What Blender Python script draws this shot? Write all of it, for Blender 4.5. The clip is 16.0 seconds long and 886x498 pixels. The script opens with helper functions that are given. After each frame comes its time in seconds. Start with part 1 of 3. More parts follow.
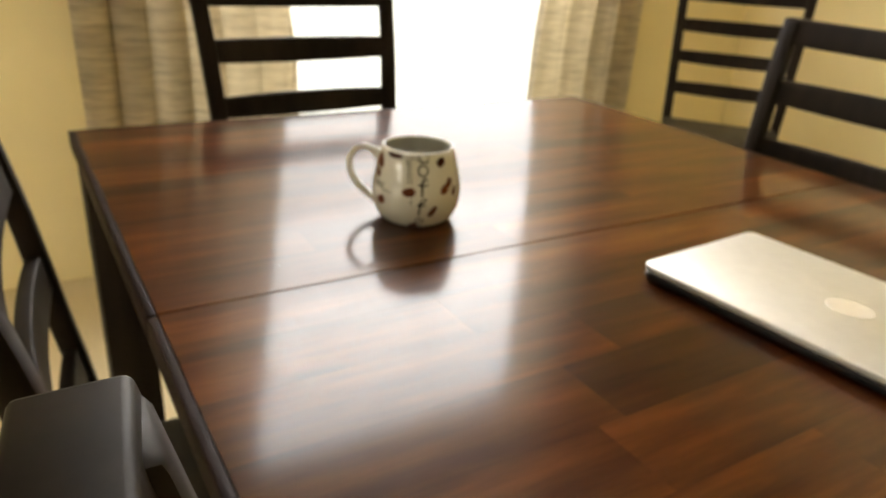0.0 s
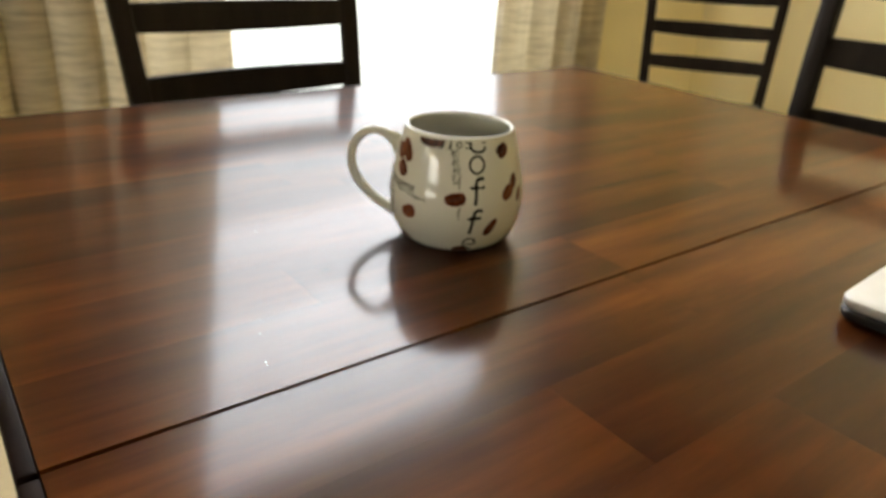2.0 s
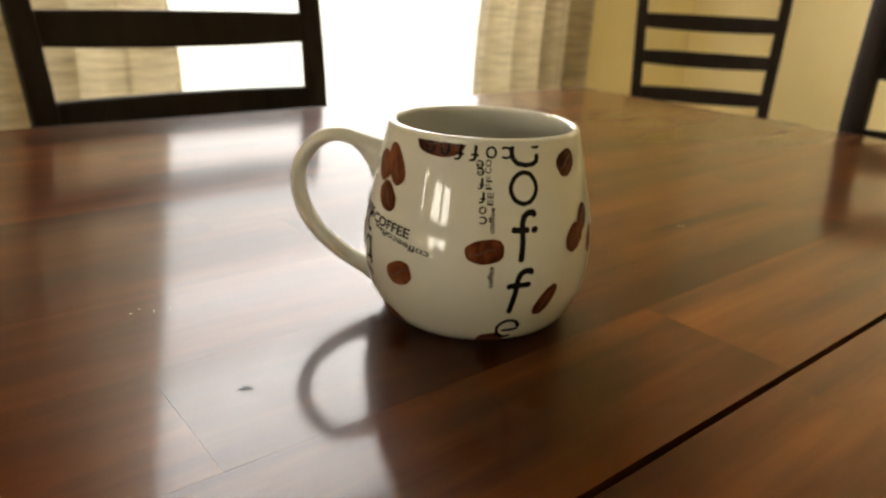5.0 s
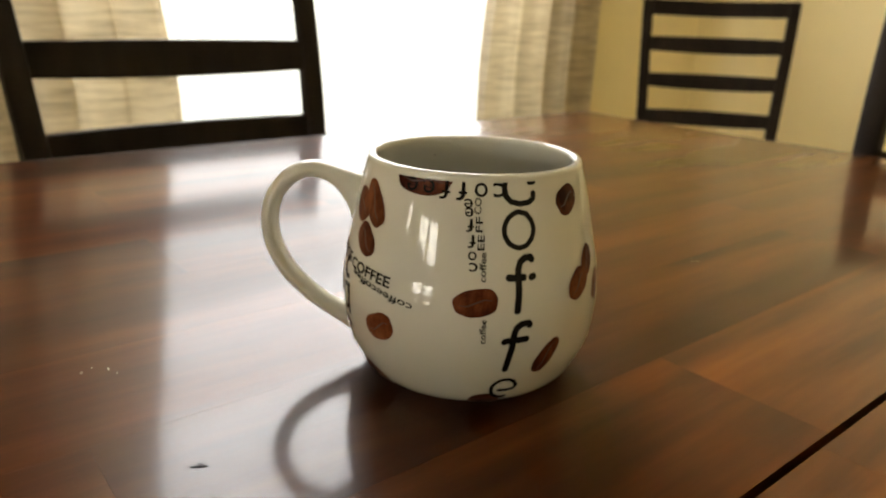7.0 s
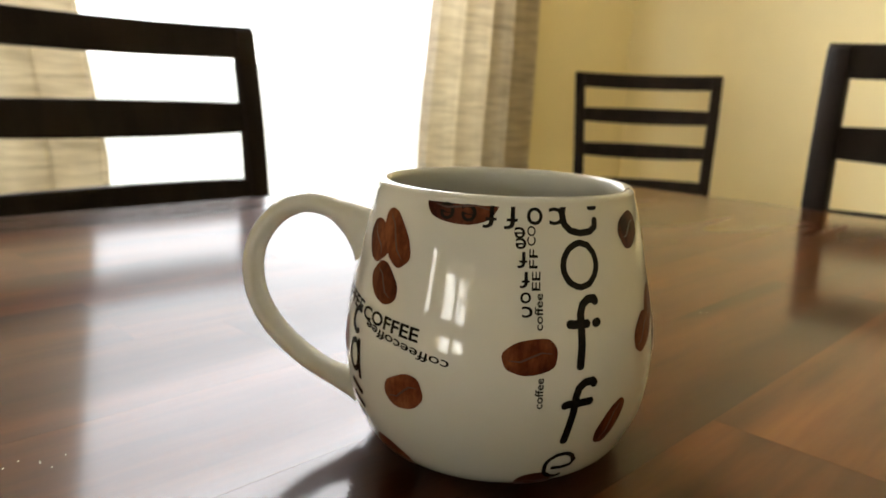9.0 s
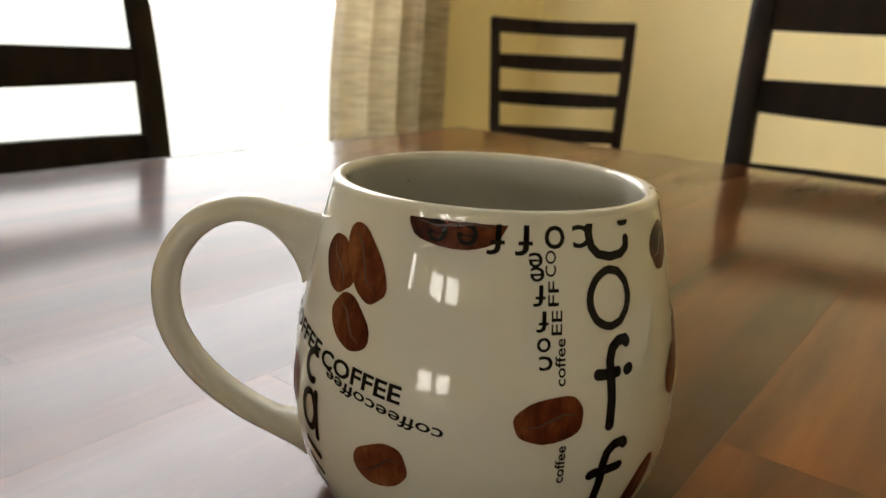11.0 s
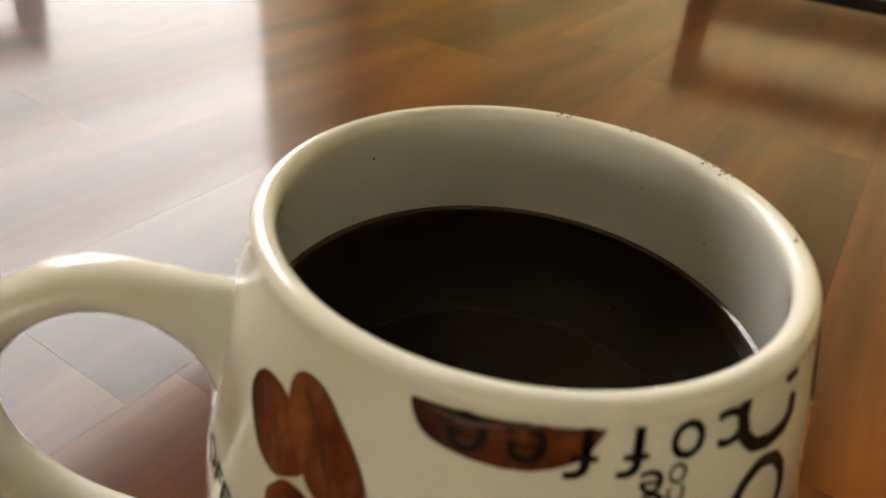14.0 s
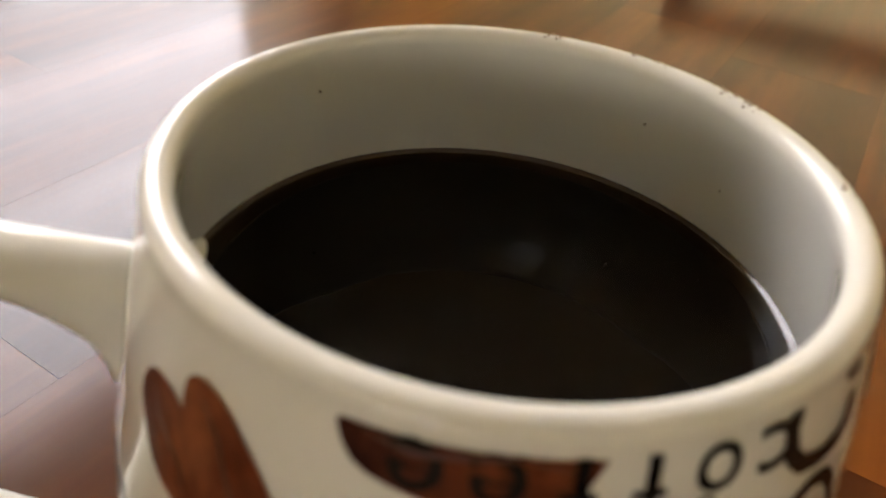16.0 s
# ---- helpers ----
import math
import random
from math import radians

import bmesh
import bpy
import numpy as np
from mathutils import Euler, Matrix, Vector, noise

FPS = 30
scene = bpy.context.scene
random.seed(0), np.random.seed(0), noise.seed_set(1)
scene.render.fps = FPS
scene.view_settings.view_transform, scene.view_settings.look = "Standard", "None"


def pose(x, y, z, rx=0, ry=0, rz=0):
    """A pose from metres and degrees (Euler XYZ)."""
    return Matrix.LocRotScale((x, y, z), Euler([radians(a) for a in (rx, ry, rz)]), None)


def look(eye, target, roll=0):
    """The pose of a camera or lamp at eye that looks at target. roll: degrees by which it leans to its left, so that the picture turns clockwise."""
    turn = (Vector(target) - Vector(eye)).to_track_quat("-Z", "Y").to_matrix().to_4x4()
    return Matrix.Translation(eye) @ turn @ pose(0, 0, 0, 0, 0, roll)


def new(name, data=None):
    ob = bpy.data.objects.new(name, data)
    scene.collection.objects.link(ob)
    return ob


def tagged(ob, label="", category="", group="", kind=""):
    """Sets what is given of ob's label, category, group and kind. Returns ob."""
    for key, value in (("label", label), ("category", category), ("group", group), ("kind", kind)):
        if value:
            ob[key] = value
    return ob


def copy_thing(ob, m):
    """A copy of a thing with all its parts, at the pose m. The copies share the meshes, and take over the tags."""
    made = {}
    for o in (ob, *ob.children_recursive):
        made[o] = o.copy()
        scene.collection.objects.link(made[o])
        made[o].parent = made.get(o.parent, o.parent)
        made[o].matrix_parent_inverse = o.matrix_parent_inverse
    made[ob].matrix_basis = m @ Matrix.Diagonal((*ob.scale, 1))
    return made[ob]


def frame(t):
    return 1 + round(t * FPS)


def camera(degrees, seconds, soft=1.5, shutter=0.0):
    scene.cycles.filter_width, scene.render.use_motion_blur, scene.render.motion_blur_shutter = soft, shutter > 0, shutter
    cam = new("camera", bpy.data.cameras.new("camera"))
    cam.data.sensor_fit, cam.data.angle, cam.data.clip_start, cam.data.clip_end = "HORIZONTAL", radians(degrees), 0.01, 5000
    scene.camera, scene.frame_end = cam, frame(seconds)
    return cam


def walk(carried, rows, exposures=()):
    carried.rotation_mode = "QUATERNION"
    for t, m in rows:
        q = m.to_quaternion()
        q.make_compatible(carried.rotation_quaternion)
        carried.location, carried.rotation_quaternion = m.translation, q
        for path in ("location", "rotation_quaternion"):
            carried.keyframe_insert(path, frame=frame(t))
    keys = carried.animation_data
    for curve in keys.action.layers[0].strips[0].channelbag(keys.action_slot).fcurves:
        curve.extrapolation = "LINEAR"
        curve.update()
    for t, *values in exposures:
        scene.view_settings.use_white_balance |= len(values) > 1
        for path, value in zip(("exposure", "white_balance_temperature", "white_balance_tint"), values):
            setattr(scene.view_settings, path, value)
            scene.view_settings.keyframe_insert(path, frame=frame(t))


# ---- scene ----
cam = camera(64.0, 16.0, soft=1.5)
cam.data.dof.use_dof = True
cam.data.dof.focus_distance = 0.18
cam.data.dof.aperture_fstop = 20.0

# seconds, x, y, z, heading, pitch, lean
PATH = [
    (0, -0.4172, -0.7343, 1.0817, -32.20, -23.39, 3.61),
    (0.5, -0.4093, -0.6573, 1.0721, -32.23, -23.62, 3.23),
    (1, -0.3998, -0.5856, 1.0714, -32.45, -23.59, 1.74),
    (1.5, -0.3713, -0.5041, 1.0507, -34.49, -23.82, 1.34),
    (2, -0.3475, -0.4339, 0.9923, -37.87, -24.06, 3.16),
    (2.5, -0.3171, -0.3776, 0.9527, -38.47, -23.40, 2.82),
    (3, -0.2863, -0.3262, 0.9311, -39.16, -21.96, 3.30),
    (3.5, -0.2649, -0.2906, 0.9190, -39.03, -21.34, 2.91),
    (4, -0.2471, -0.2689, 0.9122, -39.59, -21.08, 2.82),
    (6.5, -0.2014, -0.2205, 0.9104, -39.84, -19.23, 2.36),
    (7, -0.1928, -0.2174, 0.9079, -39.21, -18.37, 1.84),
    (7.5, -0.1799, -0.2147, 0.8994, -38.61, -15.10, 1.11),
    (8, -0.1710, -0.2031, 0.8929, -39.37, -14.22, 1.33),
    (8.5, -0.1819, -0.1795, 0.8862, -42.35, -13.45, 1.81),
    (9, -0.1884, -0.1607, 0.8823, -44.71, -12.30, 2.15),
    (9.5, -0.1846, -0.1489, 0.8795, -47.69, -11.73, 2.31),
    (10, -0.1760, -0.1385, 0.8791, -49.99, -11.49, 2.51),
    (12.5, -0.1225, -0.0555, 0.9121, -56.97, -29.23, 5.43),
    (13, -0.1037, -0.0444, 0.9140, -58.63, -32.63, 6.00),
    (13.5, -0.0973, -0.0406, 0.9090, -59.15, -33.20, 6.18),
    (14, -0.0930, -0.0386, 0.9088, -59.72, -32.88, 5.86),
    (14.5, -0.0888, -0.0359, 0.9040, -60.18, -34.71, 5.82),
    (15, -0.0778, -0.0345, 0.9028, -61.28, -36.22, 6.12),
    (15.5, -0.0755, -0.0317, 0.8999, -61.22, -37.11, 6.35),
    (16, -0.0728, -0.0316, 0.8971, -61.37, -37.21, 6.21),
]
walk(cam, [(t, pose(x, y, z, 90 + p, 0, h) @ pose(0, 0, 0, 0, 0, r)) for t, x, y, z, h, p, r in PATH],
     exposures=[(0, -0.44, 7000, 10), (1, -0.46, 6950, 10), (1.6, -0.47, 6400, 8), (2.1, -0.48, 6400, 8), (2.7, -0.52, 7050, 10), (6.5, -0.50, 7000, 10),
                (8, -0.48, 6350, 10), (9, -0.56, 6450, 10), (10, -0.70, 6400, 10), (12.5, -0.82, 7200, 10), (13.5, -0.58, 7150, 10), (16, -0.42, 6650, 17)])

# ---------------------------------------------------------------- world and light
TOP = 0.76          # height of the tabletop
world = bpy.data.worlds.new("World")
scene.world = world
world.use_nodes = True
wn = world.node_tree
sky = wn.nodes.new("ShaderNodeTexSky")
sky.sky_type = "NISHITA"
sky.sun_disc = False
sky.sun_elevation = radians(50)
sky.sun_rotation = radians(200)
wn.nodes["Background"].inputs["Strength"].default_value = 0.1
wn.links.new(sky.outputs["Color"], wn.nodes["Background"].inputs["Color"])

sun = new("sun", bpy.data.lights.new("sun", "SUN"))
sun.data.energy, sun.data.angle, sun.data.color = 2.0, radians(0.6), (1.0, 0.95, 0.88)
sun.matrix_world = look((4.0, -8.0, 12.0), (0, 0, 0))


def window_light(name, eye, target, w, h, watts, color):
    """The sky's light that comes in through one opening."""
    lamp = new(name, bpy.data.lights.new(name, "AREA"))
    lamp.data.shape, lamp.data.size, lamp.data.size_y = "RECTANGLE", w, h
    lamp.data.energy, lamp.data.color = watts, color
    lamp.matrix_world = look(eye, target)
    return lamp


# lawn, hedge and open sky through the north opening, each with its own brightness
window_light("daylight_lawn", (0.90, 1.80, 0.49), (0.90, 0, 0.49), 1.62, 0.92, 14, (1.0, 1.0, 0.93))
window_light("daylight_haze", (0.90, 1.80, 1.22), (0.90, 0, 1.22), 1.62, 0.54, 16, (1.0, 0.99, 0.97))
window_light("daylight_low_sky", (0.90, 1.80, 1.67), (0.90, 0, 1.67), 1.62, 0.36, 21, (1.0, 0.99, 1.0))
window_light("daylight_sky", (0.90, 1.80, 2.24), (0.90, 0, 2.24), 1.62, 0.78, 78, (1.0, 0.99, 1.0))
window_light("daylight_west", (-2.76, -0.45, 0.85), (0, -0.45, 0.85), 0.90, 0.82, 42, (1.0, 0.96, 0.86))
window_light("daylight_sidelight", (-2.76, 0.56, 1.22), (0, 0.56, 1.22), 0.14, 0.60, 4, (1.0, 0.96, 0.86))


# ---------------------------------------------------------------- materials
def material(name, rough=0.5, metal=0.0, coat=0.0):
    m = bpy.data.materials.new(name)
    m.use_nodes = True
    b = m.node_tree.nodes["Principled BSDF"]
    b.inputs["Roughness"].default_value = rough
    b.inputs["Metallic"].default_value = metal
    b.inputs["Coat Weight"].default_value = coat
    return m, m.node_tree, b


def node(tree, kind, **kw):
    n = tree.nodes.new(kind)
    for k, v in kw.items():
        n.inputs[k.replace("_", " ")].default_value = v
    return n


def coords(tree, scale, space="Object"):
    tc = tree.nodes.new("ShaderNodeTexCoord")
    mp = node(tree, "ShaderNodeMapping", Scale=scale)
    tree.links.new(tc.outputs[space], mp.inputs["Vector"])
    return mp.outputs["Vector"]


def noise_tex(tree, vector, scale, detail=4.0, rough=0.55):
    n = node(tree, "ShaderNodeTexNoise", Scale=scale, Detail=detail, Roughness=rough)
    tree.links.new(vector, n.inputs["Vector"])
    return n.outputs["Fac"]


def ramp(tree, fac, stops):
    r = tree.nodes.new("ShaderNodeValToRGB")
    e = r.color_ramp.elements
    while len(e) < len(stops):
        e.new(0.5)
    for el, (p, c) in zip(e, stops):
        el.position, el.color = p, (*c, 1)
    tree.links.new(fac, r.inputs["Fac"])
    return r.outputs["Color"]


def mixed(tree, a, b, fac, how="MIX"):
    n = tree.nodes.new("ShaderNodeMix")
    n.data_type, n.blend_type = "RGBA", how
    for s, v in ((n.inputs[6], a), (n.inputs[7], b), (n.inputs[0], fac)):
        if hasattr(v, "is_linked"):
            tree.links.new(v, s)
        else:
            s.default_value = v if isinstance(v, float) else (*v, 1)
    return n.outputs[2]


def math_node(tree, op, a, b=0.0):
    n = tree.nodes.new("ShaderNodeMath")
    n.operation = op
    for s, v in ((n.inputs[0], a), (n.inputs[1], b)):
        if hasattr(v, "is_linked"):
            tree.links.new(v, s)
        else:
            s.default_value = v
    return n.outputs[0]


def bump(tree, bsdf, height, strength, distance):
    b = node(tree, "ShaderNodeBump", Strength=strength, Distance=distance)
    tree.links.new(height, b.inputs["Height"])
    tree.links.new(b.outputs["Normal"], bsdf.inputs["Normal"])


def make_tabletop():
    m, t, b = material("lacquered_wood", 0.2)
    info = t.nodes.new("ShaderNodeObjectInfo")
    geo = t.nodes.new("ShaderNodeNewGeometry")
    shift = node(t, "ShaderNodeCombineXYZ")
    t.links.new(math_node(t, "MULTIPLY", info.outputs["Random"], 37.0), shift.inputs[0])
    t.links.new(math_node(t, "MULTIPLY", info.outputs["Random"], 11.0), shift.inputs[1])
    add = t.nodes.new("ShaderNodeVectorMath")
    t.links.new(geo.outputs["Position"], add.inputs[0])
    t.links.new(shift.outputs[0], add.inputs[1])
    vec = add.outputs[0]

    def stretched(s):
        mp = node(t, "ShaderNodeMapping", Scale=s)
        t.links.new(vec, mp.inputs["Vector"])
        return mp.outputs["Vector"]
    broad = noise_tex(t, stretched((2.2, 16, 4)), 1.0, 5.0, 0.6)
    grain = noise_tex(t, stretched((7, 110, 30)), 1.0, 4.0, 0.65)
    blotch = noise_tex(t, stretched((6, 9, 5)), 1.0, 3.0)
    c1 = ramp(t, broad, [(0.30, (0.023, 0.0054, 0.0014)), (0.5, (0.076, 0.0205, 0.0038)), (0.70, (0.148, 0.046, 0.0080))])
    c2 = ramp(t, grain, [(0.35, (0.62, 0.55, 0.5)), (0.6, (1, 1, 1))])
    c3 = ramp(t, info.outputs["Random"], [(0.0, (0.62, 0.57, 0.54)), (0.35, (0.88, 0.84, 0.82)), (0.7, (1.02, 0.98, 0.92)), (1.0, (1.12, 1.08, 1.0))])
    c4 = ramp(t, blotch, [(0.3, (0.8, 0.78, 0.76)), (0.7, (1.1, 1.1, 1.1))])
    col = mixed(t, mixed(t, mixed(t, c1, c2, 0.4, "MULTIPLY"), c3, 0.9, "MULTIPLY"), c4, 0.8, "MULTIPLY")
    # scattered knots and dark mineral streaks
    vor = node(t, "ShaderNodeTexVoronoi", Scale=1.0)
    t.links.new(stretched((5, 15, 0.01)), vor.inputs["Vector"])
    sep = t.nodes.new("ShaderNodeSeparateColor")
    t.links.new(vor.outputs["Color"], sep.inputs[0])
    near = ramp(t, vor.outputs["Distance"], [(0.05, (1, 1, 1)), (0.20, (0, 0, 0))])
    rare = ramp(t, sep.outputs[0], [(0.72, (0, 0, 0)), (0.74, (1, 1, 1))])
    col = mixed(t, col, (0.012, 0.005, 0.003), math_node(t, "MULTIPLY", math_node(t, "MULTIPLY", near, rare), 0.75))
    streak = ramp(t, noise_tex(t, stretched((2.6, 34, 3)), 1.0, 3.0, 0.5), [(0.54, (0, 0, 0)), (0.80, (1, 1, 1))])
    col = mixed(t, col, (0.016, 0.006, 0.003), math_node(t, "MULTIPLY", streak, 0.6))
    t.links.new(col, b.inputs["Base Color"])
    fine = noise_tex(t, stretched((16, 120, 60)), 1.0, 2.0, 0.5)
    pore = ramp(t, noise_tex(t, stretched((130, 1000, 60)), 1.0, 1.0, 0.5), [(0.26, (0, 0, 0)), (0.40, (1, 1, 1))])
    smear = noise_tex(t, stretched((5, 7, 5)), 1.0, 4.0)
    rg = math_node(t, "ADD", math_node(t, "MULTIPLY", grain, 0.05), math_node(t, "MULTIPLY", smear, 0.06))
    t.links.new(math_node(t, "ADD", rg, 0.055), b.inputs["Coat Roughness"])
    t.links.new(math_node(t, "ADD", rg, 0.25), b.inputs["Roughness"])
    bump(t, b, math_node(t, "ADD", math_node(t, "MULTIPLY", fine, 0.25), math_node(t, "MULTIPLY", pore, 0.6)), 0.04, 0.0005)
    b.inputs["IOR"].default_value = 1.2
    b.inputs["Specular IOR Level"].default_value = 0.16
    b.inputs["Coat Weight"].default_value = 0.88
    b.inputs["Coat IOR"].default_value = 1.31
    return m


def make_dark_wood():
    m, t, b = material("espresso_wood", 0.32)
    b.inputs["Specular IOR Level"].default_value = 0.10
    v = coords(t, (30, 30, 4))
    n = noise_tex(t, v, 1.0, 5.0)
    t.links.new(ramp(t, n, [(0.3, (0.0080, 0.0055, 0.0040)), (0.7, (0.018, 0.0120, 0.0084))]), b.inputs["Base Color"])
    w = noise_tex(t, coords(t, (9, 9, 9)), 1.0, 4.0)
    t.links.new(math_node(t, "ADD", math_node(t, "MULTIPLY", w, 0.25), 0.36), b.inputs["Roughness"])
    bump(t, b, n, 0.15, 0.0005)
    return m


def make_leather():
    m, t, b = material("dark_leather", 0.45)
    v = coords(t, (1, 1, 1))
    n = noise_tex(t, v, 320.0, 3.0)
    t.links.new(ramp(t, noise_tex(t, v, 9.0), [(0.3, (0.010, 0.008, 0.006)), (0.7, (0.022, 0.016, 0.012))]), b.inputs["Base Color"])
    bump(t, b, n, 0.3, 0.0006)
    return m


def make_paint(name, c, rough=0.75):
    m, t, b = material(name, rough)
    v = coords(t, (1, 1, 1))
    lo, hi = tuple(x * 0.95 for x in c), tuple(min(1, x * 1.04) for x in c)
    t.links.new(ramp(t, noise_tex(t, v, 2.3, 4.0), [(0.3, lo), (0.7, hi)]), b.inputs["Base Color"])
    bump(t, b, noise_tex(t, v, 260.0, 3.0), 0.12, 0.001)
    return m


def make_curtain():
    m, t, b = material("slub_linen", 0.9)
    fine = noise_tex(t, coords(t, (9, 9, 260)), 1.0, 4.0, 0.65)
    slub = noise_tex(t, coords(t, (7, 7, 75)), 1.0, 3.0, 0.6)
    mixv = math_node(t, "ADD", math_node(t, "MULTIPLY", fine, 0.5), math_node(t, "MULTIPLY", slub, 0.5))
    col = ramp(t, mixv, [(0.36, (0.43, 0.39, 0.31)), (0.5, (0.66, 0.615, 0.52)), (0.64, (0.82, 0.79, 0.70))])
    t.links.new(col, b.inputs["Base Color"])
    bump(t, b, mixv, 0.5, 0.002)
    tr = t.nodes.new("ShaderNodeBsdfTranslucent")
    t.links.new(mixed(t, col, (1.0, 0.90, 0.68), 1.0, "MULTIPLY"), tr.inputs["Color"])
    mx = node(t, "ShaderNodeMixShader", Fac=0.5)
    t.links.new(b.outputs[0], mx.inputs[1])
    t.links.new(tr.outputs[0], mx.inputs[2])
    t.links.new(mx.outputs[0], t.nodes["Material Output"].inputs["Surface"])
    return m


def make_plain(name, c, rough, metal=0.0, coat=0.0, vary=0.12, scale=60.0):
    m, t, b = material(name, rough, metal, coat)
    v = coords(t, (1, 1, 1))
    lo, hi = tuple(x * (1 - vary) for x in c), tuple(min(1.0, x * (1 + vary)) for x in c)
    t.links.new(ramp(t, noise_tex(t, v, scale, 4.0), [(0.3, lo), (0.7, hi)]), b.inputs["Base Color"])
    return m


def make_bean():
    m, t, b = material("bean_print", 0.3)
    b.inputs["Specular IOR Level"].default_value = 0.05
    v = coords(t, (1, 1, 1))
    info = t.nodes.new("ShaderNodeObjectInfo")
    broad = noise_tex(t, v, 62.0, 3.0, 0.5)
    streak = noise_tex(t, coords(t, (520, 520, 110)), 1.0, 4.0, 0.6)
    speck = noise_tex(t, v, 800.0, 3.0)
    tone = math_node(t, "ADD", math_node(t, "MULTIPLY", broad, 0.75), math_node(t, "MULTIPLY", streak, 0.25))
    tone = math_node(t, "ADD", tone, math_node(t, "MULTIPLY", math_node(t, "SUBTRACT", info.outputs["Random"], 0.5), 0.12))
    c = ramp(t, tone, [(0.36, (0.024, 0.0055, 0.0034)), (0.50, (0.085, 0.021, 0.0088)), (0.66, (0.19, 0.064, 0.026))])
    t.links.new(mixed(t, c, ramp(t, speck, [(0.3, (0.75, 0.72, 0.7)), (0.6, (1.1, 1.1, 1.1))]), 0.6, "MULTIPLY"), b.inputs["Base Color"])
    return m


def make_glass():
    m, t, b = material("window_glass", 0.0)
    b.inputs["Transmission Weight"].default_value = 1.0
    b.inputs["IOR"].default_value = 1.02
    return m


WOOD, DARK, LEATHER = make_tabletop(), make_dark_wood(), make_leather()
WALL = make_paint("cream_yellow_paint", (0.88, 0.765, 0.445))
CEIL = make_paint("tan_ceiling_paint", (0.34, 0.30, 0.23))
TRIM = make_paint("white_trim_paint", (0.82, 0.81, 0.78), 0.4)
CURTAIN = make_curtain()
CERAMIC = make_plain("glazed_porcelain", (0.60, 0.600, 0.545), 0.045, coat=0.5, vary=0.015, scale=14.0)
BEAN = make_bean()
CREASE = make_plain("bean_crease", (0.050, 0.015, 0.008), 0.3)
INK = make_plain("black_print", (0.010, 0.009, 0.008), 0.16, scale=500.0, vary=0.4)
INK.node_tree.nodes["Principled BSDF"].inputs["Specular IOR Level"].default_value = 0.15
COFFEE = make_plain("black_coffee", (0.003, 0.0016, 0.0008), 0.02)
COFFEE.node_tree.nodes["Principled BSDF"].inputs["IOR"].default_value = 1.17
ct = COFFEE.node_tree
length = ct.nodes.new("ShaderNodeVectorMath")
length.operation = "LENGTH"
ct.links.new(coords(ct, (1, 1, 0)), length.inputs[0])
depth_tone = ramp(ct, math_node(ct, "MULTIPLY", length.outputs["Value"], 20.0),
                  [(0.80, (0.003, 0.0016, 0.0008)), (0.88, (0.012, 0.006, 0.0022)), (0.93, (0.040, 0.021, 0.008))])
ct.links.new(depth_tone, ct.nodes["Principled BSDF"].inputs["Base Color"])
FILM = make_plain("coffee_film", (0.032, 0.017, 0.007), 0.05)
STAIN = make_plain("coffee_stain", (0.09, 0.04, 0.02), 0.4)
SILVER = make_plain("brushed_aluminium", (0.74, 0.74, 0.71), 0.5, 0.6, vary=0.03)
# black plastic of gasket and feet; on the laptop base its black is shade
BLACK = make_plain("black_plastic_and_shade", (0.012, 0.012, 0.013), 0.45)
LOGO = make_plain("polished_inlay", (0.86, 0.85, 0.82), 0.15, 0.3, vary=0.02)
FLOOR = make_plain("beige_carpet", (0.66, 0.56, 0.36), 0.95, vary=0.15, scale=180.0)
GROUND = make_plain("grass", (0.07, 0.11, 0.035), 0.9, vary=0.3, scale=6.0)
UNDER = make_plain("dark_underside", (0.03, 0.014, 0.007), 0.5)
EDGE = make_plain("dark_edge_band", (0.014, 0.006, 0.004), 0.6, vary=0.3, scale=40.0)
EDGE.node_tree.nodes["Principled BSDF"].inputs["Specular IOR Level"].default_value = 0.08
DUST = make_plain("pale_crumbs", (0.75, 0.68, 0.55), 0.8)
GLASS = make_glass()
METAL = make_plain("grey_metal", (0.35, 0.35, 0.34), 0.4, 0.8)


# ---------------------------------------------------------------- mesh helpers
def mesh_of(name, bm, mat, smooth=True):
    bmesh.ops.recalc_face_normals(bm, faces=bm.faces)
    me = bpy.data.meshes.new(name)
    bm.to_mesh(me)
    bm.free()
    me.materials.append(mat)
    if smooth:
        me.shade_smooth()
        me.set_sharp_from_angle(angle=radians(40))
    return me


def part(name, bm, mat, parent=None, label="", smooth=True):
    ob = new(name, mesh_of(name, bm, mat, smooth))
    if parent:
        ob.parent = parent
    if label:
        ob["label"] = label
    return ob


def empty(name, m):
    ob = new(name)
    ob.empty_display_size = 0.05
    ob.matrix_world = m
    return ob


def box(bm, lo, hi, bevel=0.0, seg=2):
    vs = bmesh.ops.create_cube(bm, size=1.0)["verts"]
    for v in vs:
        v.co = Vector([(l + h) / 2 + c * (h - l) for l, h, c in zip(lo, hi, v.co)])
    if bevel:
        es = list({e for v in vs for e in v.link_edges})
        bmesh.ops.bevel(bm, geom=es, offset=bevel, segments=seg, affect="EDGES", profile=0.5)
    return bm


def boxed(lo, hi, bevel=0.0, seg=2):
    return box(bmesh.new(), lo, hi, bevel, seg)


